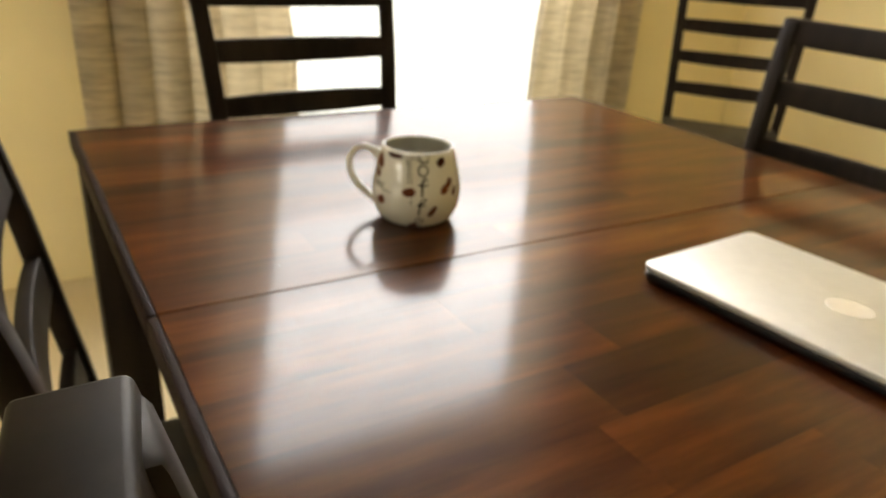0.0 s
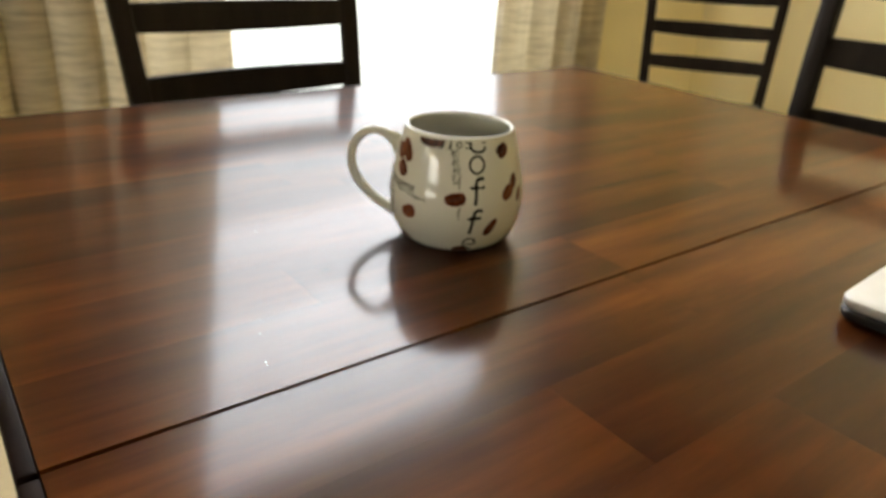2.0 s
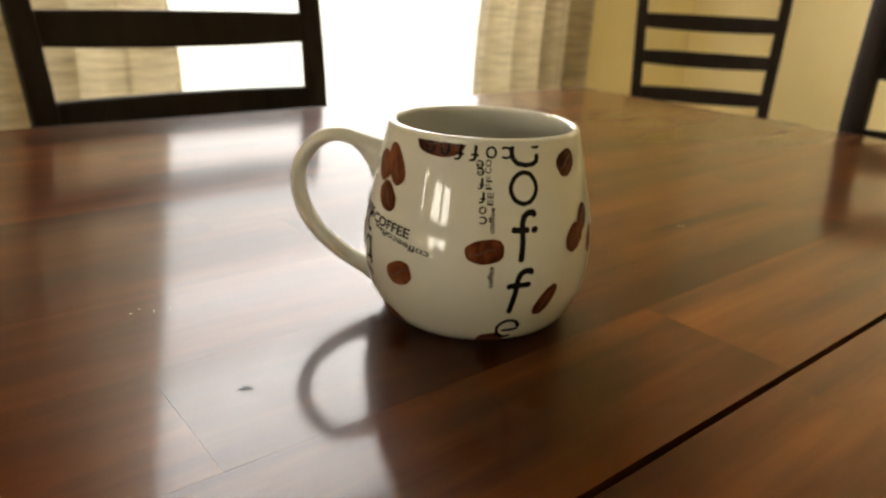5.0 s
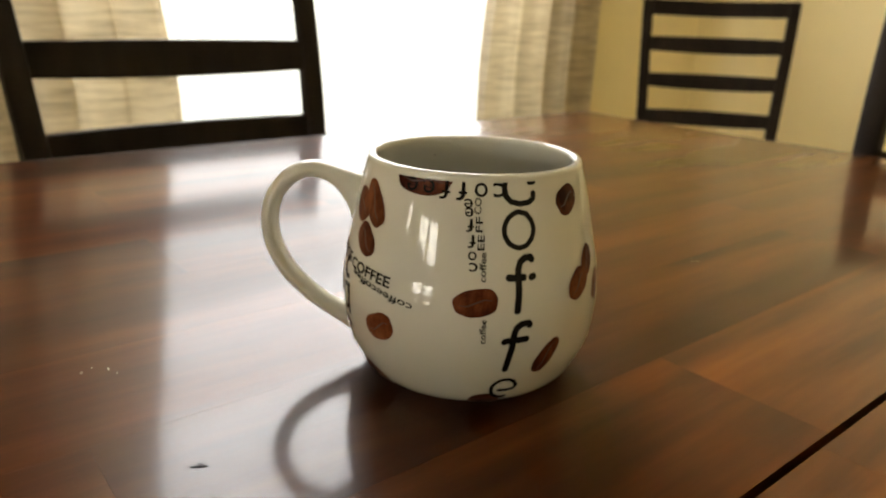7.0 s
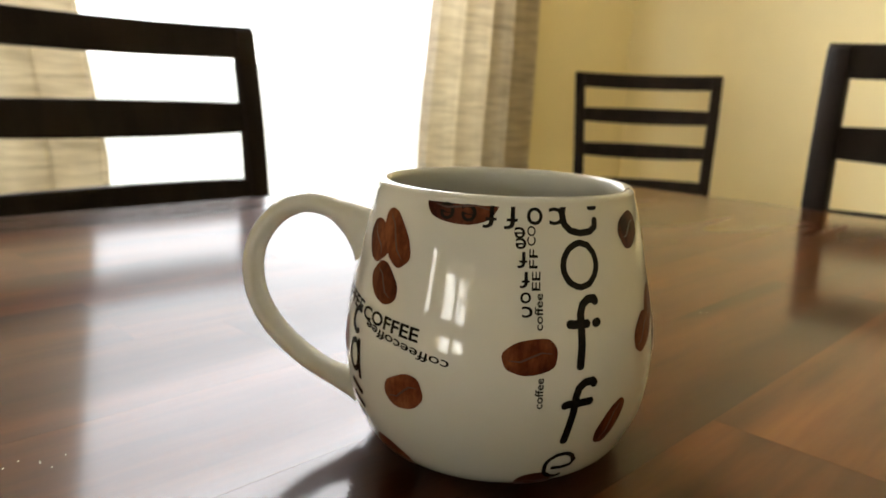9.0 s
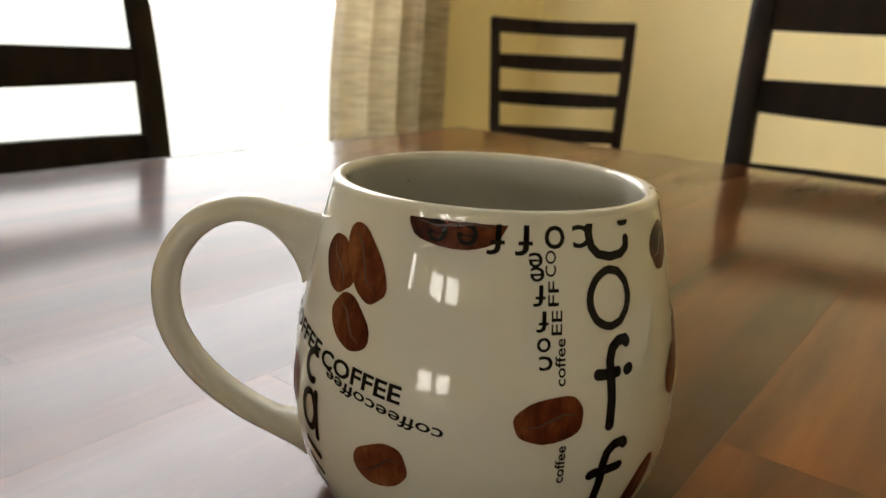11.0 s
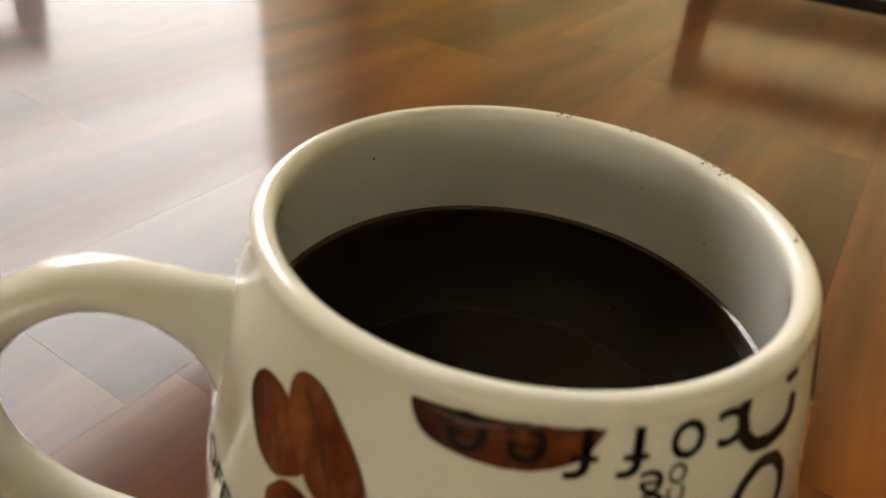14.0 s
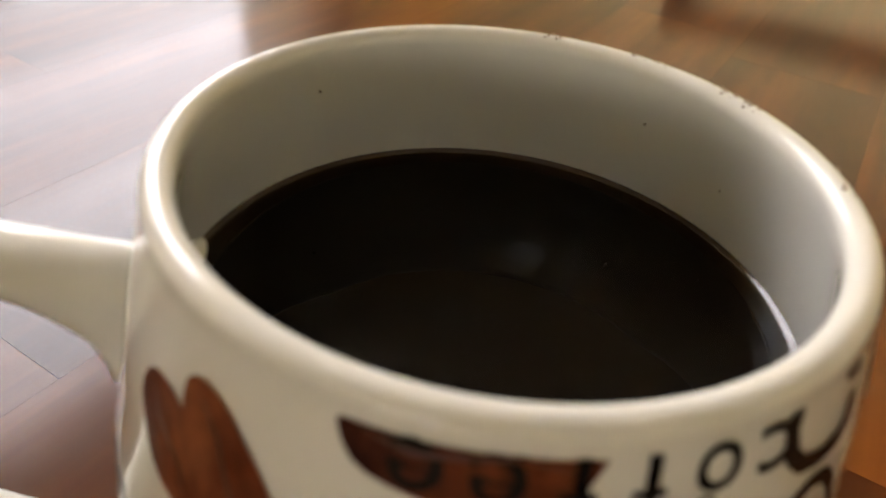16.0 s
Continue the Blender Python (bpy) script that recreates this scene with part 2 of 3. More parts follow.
def tube(bm, pts, radius_a, radius_b, side, seg=16, closed_ends=True):
    """A tube of elliptic section along pts; side: the axis across the bend. radius_a may be a function of 0..1."""
    rings = []
    n = len(pts)
    side = Vector(side).normalized()
    for i, p in enumerate(pts):
        d = (pts[min(i + 1, n - 1)] - pts[max(i - 1, 0)]).normalized()
        nrm = d.cross(side).normalized()
        ra = radius_a(i / (n - 1)) if callable(radius_a) else radius_a
        rb = radius_b(i / (n - 1)) if callable(radius_b) else radius_b
        rings.append([bm.verts.new(p + nrm * ra * math.cos(a) + side * rb * math.sin(a))
                      for a in (2 * math.pi * k / seg for k in range(seg))])
    for a, b in zip(rings, rings[1:]):
        for k in range(seg):
            bm.faces.new((a[k], a[(k + 1) % seg], b[(k + 1) % seg], b[k]))
    if closed_ends:
        bm.faces.new(rings[0]), bm.faces.new(rings[-1])
    return bm


def lathe(bm, prof, seg=96):
    rings = [[bm.verts.new((r * math.cos(a), r * math.sin(a), z)) for a in (2 * math.pi * k / seg for k in range(seg))]
             if r > 1e-6 else [bm.verts.new((0, 0, z))] for r, z in prof]
    for a, b in zip(rings, rings[1:]):
        for k in range(seg):
            q = [a[k % len(a)], a[(k + 1) % seg % len(a)], b[(k + 1) % seg % len(b)], b[k % len(b)]]
            q = [v for i, v in enumerate(q) if v not in q[:i]]
            if len(q) > 2:
                bm.faces.new(q)
    return bm


def catmull(pts, x):
    """Smooth value at x through the points (x, y)."""
    for i in range(len(pts) - 1):
        if x <= pts[i + 1][0] or i == len(pts) - 2:
            (x0, y0), (x1, y1) = pts[i], pts[i + 1]
            s0 = (y1 - pts[i - 1][1]) / (x1 - pts[i - 1][0]) if i else (y1 - y0) / (x1 - x0)
            s1 = (pts[i + 2][1] - y0) / (pts[i + 2][0] - x0) if i + 2 < len(pts) else (y1 - y0) / (x1 - x0)
            u = (x - x0) / (x1 - x0)
            h = x1 - x0
            return ((2 * u ** 3 - 3 * u * u + 1) * y0 + (u ** 3 - 2 * u * u + u) * h * s0
                    + (3 * u * u - 2 * u ** 3) * y1 + (u ** 3 - u * u) * h * s1)


# ---------------------------------------------------------------- the room
X0, X1, Y0, Y1, ZC = -2.70, 2.75, -4.0, 1.65, 2.9
WT = 0.15


def wall_along_x(name, y0, y1, holes):
    bm = bmesh.new()
    x = X0 - WT
    for hx0, hx1, hz0, hz1 in holes:
        box(bm, (x, y0, 0), (hx0, y1, ZC))
        box(bm, (hx0, y0, hz1), (hx1, y1, ZC))
        if hz0 > 0.01:
            box(bm, (hx0, y0, 0), (hx1, y1, hz0))
        x = hx1
    box(bm, (x, y0, 0), (X1 + WT, y1, ZC))
    return tagged(part(name, bm, WALL, smooth=False), "cream yellow painted wall", "wall", kind="structure")


def wall_along_y(name, x0, x1, holes):
    bm = bmesh.new()
    y = Y0
    for hy0, hy1, hz0, hz1 in holes:
        box(bm, (x0, y, 0), (x1, hy0, ZC))
        box(bm, (x0, hy0, hz1), (x1, hy1, ZC))
        box(bm, (x0, hy0, 0), (x1, hy1, hz0))
        y = hy1
    box(bm, (x0, y, 0), (x1, Y1, ZC))
    return tagged(part(name, bm, WALL, smooth=False), "cream yellow painted wall", "wall", kind="structure")


wall_along_x("wall_north", Y1, Y1 + WT, [(0.08, 1.72, 0.0, 2.66)])
wall_along_x("wall_south", Y0 - WT, Y0, [])
wall_along_y("wall_east", X1, X1 + WT, [])
wall_along_y("wall_west", X0 - WT, X0, [(-0.92, 0.02, 0.42, 1.28), (0.44, 0.68, 0.90, 1.54)])
tagged(part("floor", boxed((X0 - WT, Y0 - WT, -0.1), (X1 + WT, Y1 + WT, 0)), FLOOR, smooth=False),
       "beige carpeted floor", "floor", kind="structure")
tagged(part("ceiling", boxed((X0 - WT, Y0 - WT, ZC), (X1 + WT, Y1 + WT, ZC + 0.1)), CEIL, smooth=False),
       "plain tan painted ceiling", "ceiling", kind="structure")
tagged(part("ground", boxed((-60, -60, -0.5), (60, 60, -0.12)), GROUND, smooth=False),
       "green lawn outside the house", "ground", kind="structure")
for nm, lo, hi in (("baseboard", (X1 - 0.014, Y0, 0.0), (X1, Y1, 0.09)), ("baseboard", (1.78, Y1 - 0.014, 0.0), (X1 - 0.014, Y1, 0.09))):
    tagged(part(nm, boxed(lo, hi, 0.004), TRIM), "white painted baseboard along the wall", "baseboard", kind="structure")


def window(name, along_x, a0, a1, z0, z1, depth0, cols, rows, bar):
    """A frame with bars and panes in an opening; depth0: the plane of the panes."""
    def put(nm, lo, hi, mat, bev, parent):
        if not along_x:
            lo, hi = (lo[1], lo[0], lo[2]), (hi[1], hi[0], hi[2])
        return part(nm, boxed(lo, hi, bev), mat, parent)
    w = tagged(empty(name, Matrix()), "white framed window in the cream wall, bright daylight outside", "window", kind="structure")
    f = 0.05
    for lo, hi in (((a0, depth0 - .03, z0), (a0 + f, depth0 + .03, z1)), ((a1 - f, depth0 - .03, z0), (a1, depth0 + .03, z1)),
                   ((a0 + f, depth0 - .028, z0), (a1 - f, depth0 + .028, z0 + f)), ((a0 + f, depth0 - .028, z1 - f), (a1 - f, depth0 + .028, z1))):
        put("window_frame", lo, hi, TRIM, 0.004, w)
    ws, hs = (a1 - a0 - 2 * f) / cols, (z1 - z0 - 2 * f) / rows
    for i in range(1, cols):
        c = a0 + f + i * ws
        put("window_bar", (c - bar, depth0 - .018, z0 + f), (c + bar, depth0 + .018, z1 - f), TRIM, 0.003, w)
    for j in range(1, rows):
        c = z0 + f + j * hs
        for i in range(cols):
            put("window_bar", (a0 + f + i * ws + bar, depth0 - .016, c - bar), (a0 + f + (i + 1) * ws - bar, depth0 + .016, c + bar), TRIM, 0.003, w)
    for i in range(cols):
        for j in range(rows):
            p = put("pane", (a0 + f + i * ws, depth0 - .002, z0 + f + j * hs), (a0 + f + (i + 1) * ws, depth0 + .002, z0 + f + (j + 1) * hs), GLASS, 0, w)
            p.visible_shadow = False
    return w


window("window_1", True, 0.08, 1.72, 0.02, 2.66, Y1 + 0.09, 1, 1, 0.02)
window("window_2", False, -0.92, 0.02, 0.42, 1.28, X0 - 0.03, 2, 2, 0.06)
window("window_3", False, 0.44, 0.68, 0.90, 1.54, X0 - 0.03, 1, 1, 0.05)


cord = bmesh.new()
tube(cord, [Vector((1.31, 1.70, z)) for z in (0.55, 1.2, 2.6)], 0.0006, 0.0006, (1, 0, 0), 6)
blind_cord = tagged(part("blind_cord", cord, TRIM), "thin white blind cord with small grey beads at the window", "blind cord")
for k in range(7):
    bm = bmesh.new()
    bmesh.ops.create_uvsphere(bm, u_segments=10, v_segments=6, radius=0.0048)
    for v in bm.verts:
        v.co = Vector((1.31 + v.co.x * 1.5, 1.70 + v.co.y, 0.578 + 0.0204 * k + v.co.z * 0.8))
    part("bead", bm, METAL, blind_cord)


# ---------------------------------------------------------------- curtains
def curtain(left, right, folds, seed, label, depth, y=1.55):
    rnd = random.Random(seed)
    ph = [rnd.uniform(0, 6.28) for _ in range(4)]
    nu, nv = folds * 16, 40
    bm = bmesh.new()
    grid = []
    for j in range(nv + 1):
        z = 0.02 + 2.76 * j / nv
        row = []
        l, r = left(z), right(z)
        for i in range(nu + 1):
            u = i / nu
            a = u * folds * 2 * math.pi + 0.35 * math.sin(2.1 * z + ph[0]) + ph[1]
            amp = depth * (1 + 0.25 * math.sin(3.3 * u * folds + ph[2]))
            dy = amp * math.sin(a + 0.55 * math.sin(a)) + 0.007 * math.sin(3 * a + ph[3] + z)
            dx = 0.022 * math.cos(a)
            row.append(bm.verts.new((l + (r - l) * u + dx, y + dy, z)))
        grid.append(row)
    for a, b in zip(grid, grid[1:]):
        for i in range(nu):
            bm.faces.new((a[i], a[i + 1], b[i + 1], b[i]))
    bmesh.ops.solidify(bm, geom=bm.faces[:], thickness=0.0016)
    ob = part("curtain", bm, CURTAIN)
    return tagged(ob, label, "curtain", group="curtains at the bright window")


curtain(lambda z: -0.22, lambda z: 0.43 - 0.13 * max(0.0, z - 0.72), 6, 3, "oatmeal slub linen curtain, gathered and backlit", 0.034)
curtain(lambda z: 1.375 + 0.08 * min(0.5, max(0.0, z - 0.75)), lambda z: 1.90, 4, 8, "oatmeal slub linen curtain hanging in deep folds", 0.030)


# ---------------------------------------------------------------- ladder-back chairs
FRONT = [(0.0, -0.035), (0.25, 0.012), (0.46, 0.028), (0.56, 0.018), (0.66, 0.0), (0.76, -0.016), (0.85, -0.034), (0.975, -0.065)]


def half_width(z):
    return 0.2245 + 0.0265 * max(0.0, min(1.0, (z - 0.45) / 0.52))


def ladder_chair(m, label):
    ch = tagged(empty("ladder_back_chair", m), label, "chair", group="chairs round the table")
    pw, pd = 0.035, 0.026
    for s in (-1, 1):
        bm = bmesh.new()
        prev = None
        n = 18
        for i in range(n + 1):
            z = 0.974 * i / n
            yf, hw = catmull(FRONT, z), half_width(z)
            d = pd * (0.8 + 0.2 * min(1, z / 0.45)) * (1 - 0.18 * max(0, (z - 0.7) / 0.27))
            xo, xi = s * hw, s * (hw - pw)
            ring = [bm.verts.new(p) for p in ((xo, yf, z), (xi, yf, z), (xi, yf - d, z), (xo, yf - d, z))]
            if prev:
                for k in range(4):
                    bm.faces.new((prev[k], prev[(k + 1) % 4], ring[(k + 1) % 4], ring[k]))
            else:
                bm.faces.new(ring)
            prev = ring
        bm.faces.new(prev)
        bmesh.ops.recalc_face_normals(bm, faces=bm.faces)
        es = [e for e in bm.edges if len(e.link_faces) == 2 and e.calc_face_angle(0) > 0.6]
        bmesh.ops.bevel(bm, geom=es, offset=0.005, segments=2, affect="EDGES", profile=0.5)
        part("back_post", bm, DARK, ch)
    # crest rail and slats, bowed backwards in the middle
    for nm, ztop, h0, h1, th in (("crest_rail", 0.979, 0.051, 0.055, 0.028), ("back_slat", 0.857, 0.047, 0.053, 0.016),
                                 ("back_slat", 0.736, 0.044, 0.051, 0.016), ("back_slat", 0.615, 0.044, 0.050, 0.016)):
        bm = bmesh.new()
        prev = None
        n = 16
        ext = half_width(ztop) - (0.002 if nm == "crest_rail" else pw - 0.004)
        for i in range(n + 1):
            u = -1 + 2 * i / n
            c = 1 - u * u
            h = h0 + (h1 - h0) * c
            bow = 0.018 * c
            up = -0.005 * c if nm == "crest_rail" else 0.001 * c
            yt, yb = catmull(FRONT, ztop) - bow, catmull(FRONT, ztop - h) - bow
            off = 0.001 if nm == "crest_rail" else 0.006
            ring = [bm.verts.new(p) for p in ((u * ext, yt - off, ztop + up), (u * ext, yt - off - th, ztop + up),
                                              (u * ext, yb - off - th, ztop - h), (u * ext, yb - off, ztop - h))]
            if prev:
                for k in range(4):
                    bm.faces.new((prev[k], prev[(k + 1) % 4], ring[(k + 1) % 4], ring[k]))
            else:
                bm.faces.new(ring)
            prev = ring
        bm.faces.new(prev)
        bmesh.ops.recalc_face_normals(bm, faces=bm.faces)
        es = [e for e in bm.edges if len(e.link_faces) == 2 and e.calc_face_angle(0) > 0.6]
        bmesh.ops.bevel(bm, geom=es, offset=0.0028 if nm == "crest_rail" else 0.003, segments=3, affect="EDGES", profile=0.5)
        part(nm, bm, DARK, ch)
    # seat
    bm = boxed((-0.215, 0.03, 0.435), (0.215, 0.43, 0.475), 0.014, 3)
    part("seat", bm, LEATHER, ch, "dark brown leather seat pad")
    for lo, hi in (((-0.195, 0.395, 0.375), (0.195, 0.417, 0.434)), ((-0.18, 0.0, 0.375), (0.18, 0.02, 0.434)),
                   ((-0.213, 0.035, 0.375), (-0.193, 0.39, 0.434)), ((0.193, 0.035, 0.375), (0.213, 0.39, 0.434))):
        part("seat_rail", boxed(lo, hi, 0.003), DARK, ch)
    for s in (-1, 1):
        bm = bmesh.new()
        q = []
        for z, hw in ((0.0, 0.014), (0.434, 0.019)):
            q.append([bm.verts.new((s * 0.194 + a * hw, 0.405 + b * hw, z)) for a, b in ((-1, -1), (1, -1), (1, 1), (-1, 1))])
        for k in range(4):
            bm.faces.new((q[0][k], q[0][(k + 1) % 4], q[1][(k + 1) % 4], q[1][k]))
        bm.faces.new(q[0]), bm.faces.new(q[1])
        bmesh.ops.bevel(bm, geom=bm.edges[:], offset=0.003, segments=2, affect="EDGES", profile=0.5)
        part("front_leg", bm, DARK, ch)
        part("stretcher", boxed((s * 0.196 - 0.009, 0.0, 0.17), (s * 0.196 + 0.009, 0.395, 0.195), 0.003), DARK, ch)
    return ch


chair_a = ladder_chair(pose(0.193, 0.850, 0, 0, 0, 184.4), "espresso ladder-back chair before the bright curtained window")
for m, lab in ((pose(2.045, 1.125, 0, 0, 0, 126), "espresso ladder-back chair standing askew in the room's corner"),
               (pose(0.930, -0.020, 0, 0, 0, 90), "espresso ladder-back chair pushed in at the table's side"),
               (pose(-0.398, -0.10, 0, 0, 0, -90), "espresso ladder-back chair tucked close under the table"),
               (pose(-0.335, -0.816, 0, 0, 0, -90), "espresso ladder-back chair with worn crest edges, tucked in")):
    tagged(copy_thing(chair_a, m), lab)

# ---------------------------------------------------------------- dining table
TX0, TX1, TY0, TY1, SEAM = -0.345, 0.748, -1.20, 0.568, -0.130
table = tagged(empty("dining_table", pose(0, 0, 0)), "reddish brown lacquered plank dining table with a dark leaf seam", "table")
GAP = 0.0016
for nm, lo, hi in (("leaf_core", (TX0 + .010, TY0 + .010, TOP - .030), (TX1 - .010, SEAM - GAP, TOP - .0125)),
                   ("leaf_core", (TX0 + .010, SEAM + GAP, TOP - .030), (TX1 - .010, TY1 - .010, TOP - .0125))):
    part(nm, boxed(lo, hi), UNDER, table, smooth=False)
for lo, hi in (((TX0, SEAM + GAP, TOP - .030), (TX0 + .010, TY1, TOP - .0004)), ((TX1 - .010, SEAM + GAP, TOP - .030), (TX1, TY1, TOP - .0004)),
               ((TX0, TY0, TOP - .030), (TX0 + .010, SEAM - GAP, TOP - .0004)), ((TX1 - .010, TY0, TOP - .030), (TX1, SEAM - GAP, TOP - .0004)),
               ((TX0 + .010, TY1 - .010, TOP - .030), (TX1 - .010, TY1, TOP - .0004)), ((TX0 + .010, TY0, TOP - .030), (TX1 - .010, TY0 + .010, TOP - .0004))):
    part("edge_band", boxed(lo, hi, 0.0025, 2), EDGE, table)
for lo, hi in (((-0.285, 0.488, 0.655), (0.688, 0.510, TOP - .031)), ((-0.285, -1.142, 0.655), (0.688, -1.120, TOP - .031)),
               ((-0.300, -1.06, 0.655), (-0.278, 0.43, TOP - .031)), ((0.681, -1.06, 0.655), (0.703, 0.43, TOP - .031))):
    part("apron", boxed(lo, hi, 0.003), DARK, table)
for x in (TX0 + 0.005, TX1 - 0.085):
    for y in (TY0 + 0.02, TY1 - 0.10):
        part("table_leg", boxed((x, y, 0.0), (x + 0.08, y + 0.08, TOP - .031), 0.006), DARK, table)

# ---------------------------------------------------------------- the mug
RIM = 0.0952
OUT = [(0.0, 0.0375), (0.002, 0.0418), (0.006, 0.0462), (0.012, 0.0495), (0.020, 0.0527), (0.030, 0.0543), (0.040, 0.0546), (0.052, 0.0534),
       (0.066, 0.0504), (0.080, 0.0473), (0.0935, 0.0436)]


def radius(z):
    return catmull(OUT, z)


mug = tagged(empty("coffee_mug", pose(0, 0, TOP)), "rounded white porcelain mug with coffee bean prints, on the table", "mug")
prof = [(0.0, 0.003), (0.033, 0.003), (0.0345, 0.0), (0.0370, 0.0)]
prof += [(radius(z), z) for z in np.linspace(0.0006, 0.0920, 60)]
rc, rt = radius(0.0920) - 0.0020, 0.0020
prof += [(rc + rt * math.cos(a), 0.0921 + rt * math.sin(a)) for a in np.linspace(0.15, math.pi - 0.15, 12)]
prof += [(radius(z) - 0.0041 - 0.0010 * (1 - z / 0.093), z) for z in np.linspace(0.0915, 0.012, 30)]
prof += [(0.030, 0.0075), (0.0, 0.0065)]
part("body", lathe(bmesh.new(), prof, 128), CERAMIC, mug, "white glazed porcelain body")

# handle: a loop in the vertical plane at its own azimuth
HA = radians(135.5)
hd = Vector((math.cos(HA), math.sin(HA), 0))
HP = [(0.0450, 0.0722), (0.0510, 0.0766), (0.0600, 0.0818), (0.0695, 0.0837), (0.0789, 0.0797), (0.0860, 0.0708), (0.0885, 0.0602),
      (0.0868, 0.0486), (0.0808, 0.0376), (0.0718, 0.0284), (0.0615, 0.0213), (0.0490, 0.0160)]


def smooth_path(pts, n):
    out = []
    for k in range(n + 1):
        f = k / n * (len(pts) - 1)
        i = min(int(f), len(pts) - 2)
        u = f - i
        p = [Vector(pts[max(0, min(len(pts) - 1, i + d))]) for d in (-1, 0, 1, 2)]
        out.append(0.5 * (2 * p[1] + (p[2] - p[0]) * u + (2 * p[0] - 5 * p[1] + 4 * p[2] - p[3]) * u * u + (3 * p[1] - p[0] - 3 * p[2] + p[3]) * u ** 3))
    return out


hpts = [hd * p.x + Vector((0, 0, p.y)) for p in smooth_path([(a, b) for a, b in HP], 56)]
flare = lambda s: 0.0037 * (1 + 2.2 * max(0.0, 1 - s / 0.19) ** 1.4 + 0.8 * max(0.0, 1 - (1 - s) / 0.10) ** 1.6)
flare_b = lambda s: 0.0055 * (1 + 0.5 * max(0.0, 1 - s / 0.07) ** 1.5 + 0.4 * max(0.0, 1 - (1 - s) / 0.09) ** 1.5)
part("handle", tube(bmesh.new(), hpts, flare, flare_b, hd.cross(Vector((0, 0, 1))), 24), CERAMIC, mug, "looped white porcelain handle")


def on_mug(az, z, lift):
    """The point of the mug's outside at an azimuth (radians) and height, lifted off it."""
    r = radius(z)
    s = (radius(z + 0.0005) - radius(z - 0.0005)) / 0.001
    n = Vector((1, -s)).normalized()
    return Vector(((r + n.x * lift) * math.cos(az), (r + n.x * lift) * math.sin(az), z + n.y * lift))


def printed(name, faces2d, az, z, mat, lift=0.00014, label="", parent=None):
    """A flat print: faces in metres across and up from (az, z), laid onto the mug."""
    bm = bmesh.new()
    cache = {}
    for face in faces2d:
        vs = []
        for u, v in face:
            k = (round(u, 6), round(v, 6))
            if k not in cache:
                zz = min(0.0915, max(0.0006, z + v))
                cache[k] = bm.verts.new(on_mug(radians(az) + u / radius(min(0.093, max(0.02, z))), zz, lift))
            if cache[k] not in vs:
                vs.append(cache[k])
        if len(vs) > 2 and bm.faces.get(vs) is None:
            bm.faces.new(vs)
    for f in bm.faces:
        c = f.calc_center_median()
        f.normal_update()
        if f.normal.dot(Vector((c.x, c.y, 0))) < 0:
            f.normal_flip()
    me = bpy.data.meshes.new(name)
    bm.to_mesh(me)
    bm.free()
    me.materials.append(mat)
    me.shade_smooth()
    ob = new(name, me)
    ob.parent = parent or mug
    if label:
        ob["label"] = label
    return ob


def ribbon(pts, w, n=6):
    """Quads along a bent line of width w, given in 2D; w may fade by position."""
    dense = []
    for a, b in zip(pts, pts[1:]):
        for k in range(n):
            dense.append((a[0] + (b[0] - a[0]) * k / n, a[1] + (b[1] - a[1]) * k / n))
    dense.append(pts[-1])
    edge = []
    for i, p in enumerate(dense):
        q0, q1 = dense[max(0, i - 1)], dense[min(len(dense) - 1, i + 1)]
        dx, dy = q1[0] - q0[0], q1[1] - q0[1]
        l = math.hypot(dx, dy) or 1
        ww = w(i / (len(dense) - 1)) if callable(w) else w
        edge.append(((p[0] - dy / l * ww / 2, p[1] + dx / l * ww / 2), (p[0] + dy / l * ww / 2, p[1] - dx / l * ww / 2)))
    return [(a[0], a[1], b[1], b[0]) for a, b in zip(edge, edge[1:])]


def bean(az, z, hl, hw, ang, seed, top=None, lift=0.00014):
    rnd = random.Random(seed)
    p1, p2, p3 = (rnd.uniform(0, 6.28) for _ in range(3))
    ca, sa = math.cos(radians(ang)), math.sin(radians(ang))

    def at(r, a):
        k = 1 + 0.05 * math.sin(2 * a + p1) + 0.035 * math.sin(3 * a + p2) + 0.015 * math.sin(7 * a + p3)
        cx, cy = (math.copysign(abs(f) ** 0.84, f) for f in (math.cos(a), math.sin(a)))
        x, y = hl * r * k * cx, hw * r * k * cy
        u, v = x * ca - y * sa, x * sa + y * ca
        return (u, min(v, top - z) if top else v)
    n, m = 28, 4
    faces = []
    for i in range(n):
        a, b = 2 * math.pi * i / n, 2 * math.pi * (i + 1) / n
        for j in range(m):
            q = [at(j / m, a), at((j + 1) / m, a), at((j + 1) / m, b), at(j / m, b)]
            faces.append(q)
    ob = printed("bean_print", faces, az, z, BEAN, lift, label="roasted brown coffee bean print")
    bend = rnd.choice((-1, 1)) * 0.16
    line = [at(abs(s), 0 if s > 0 else math.pi) for s in (-0.8, -0.4, 0.0, 0.4, 0.8)]
    line = [(u - sa * hw * bend * math.sin(k * 1.6), v + ca * hw * bend * math.sin(k * 1.6)) for k, (u, v) in enumerate(line)]
    printed("crease", ribbon(line, lambda s: 0.0006 * (1 - (2 * s - 1) ** 2) + 0.00012), az, z, CREASE, lift + 0.00003, parent=ob)
    return ob


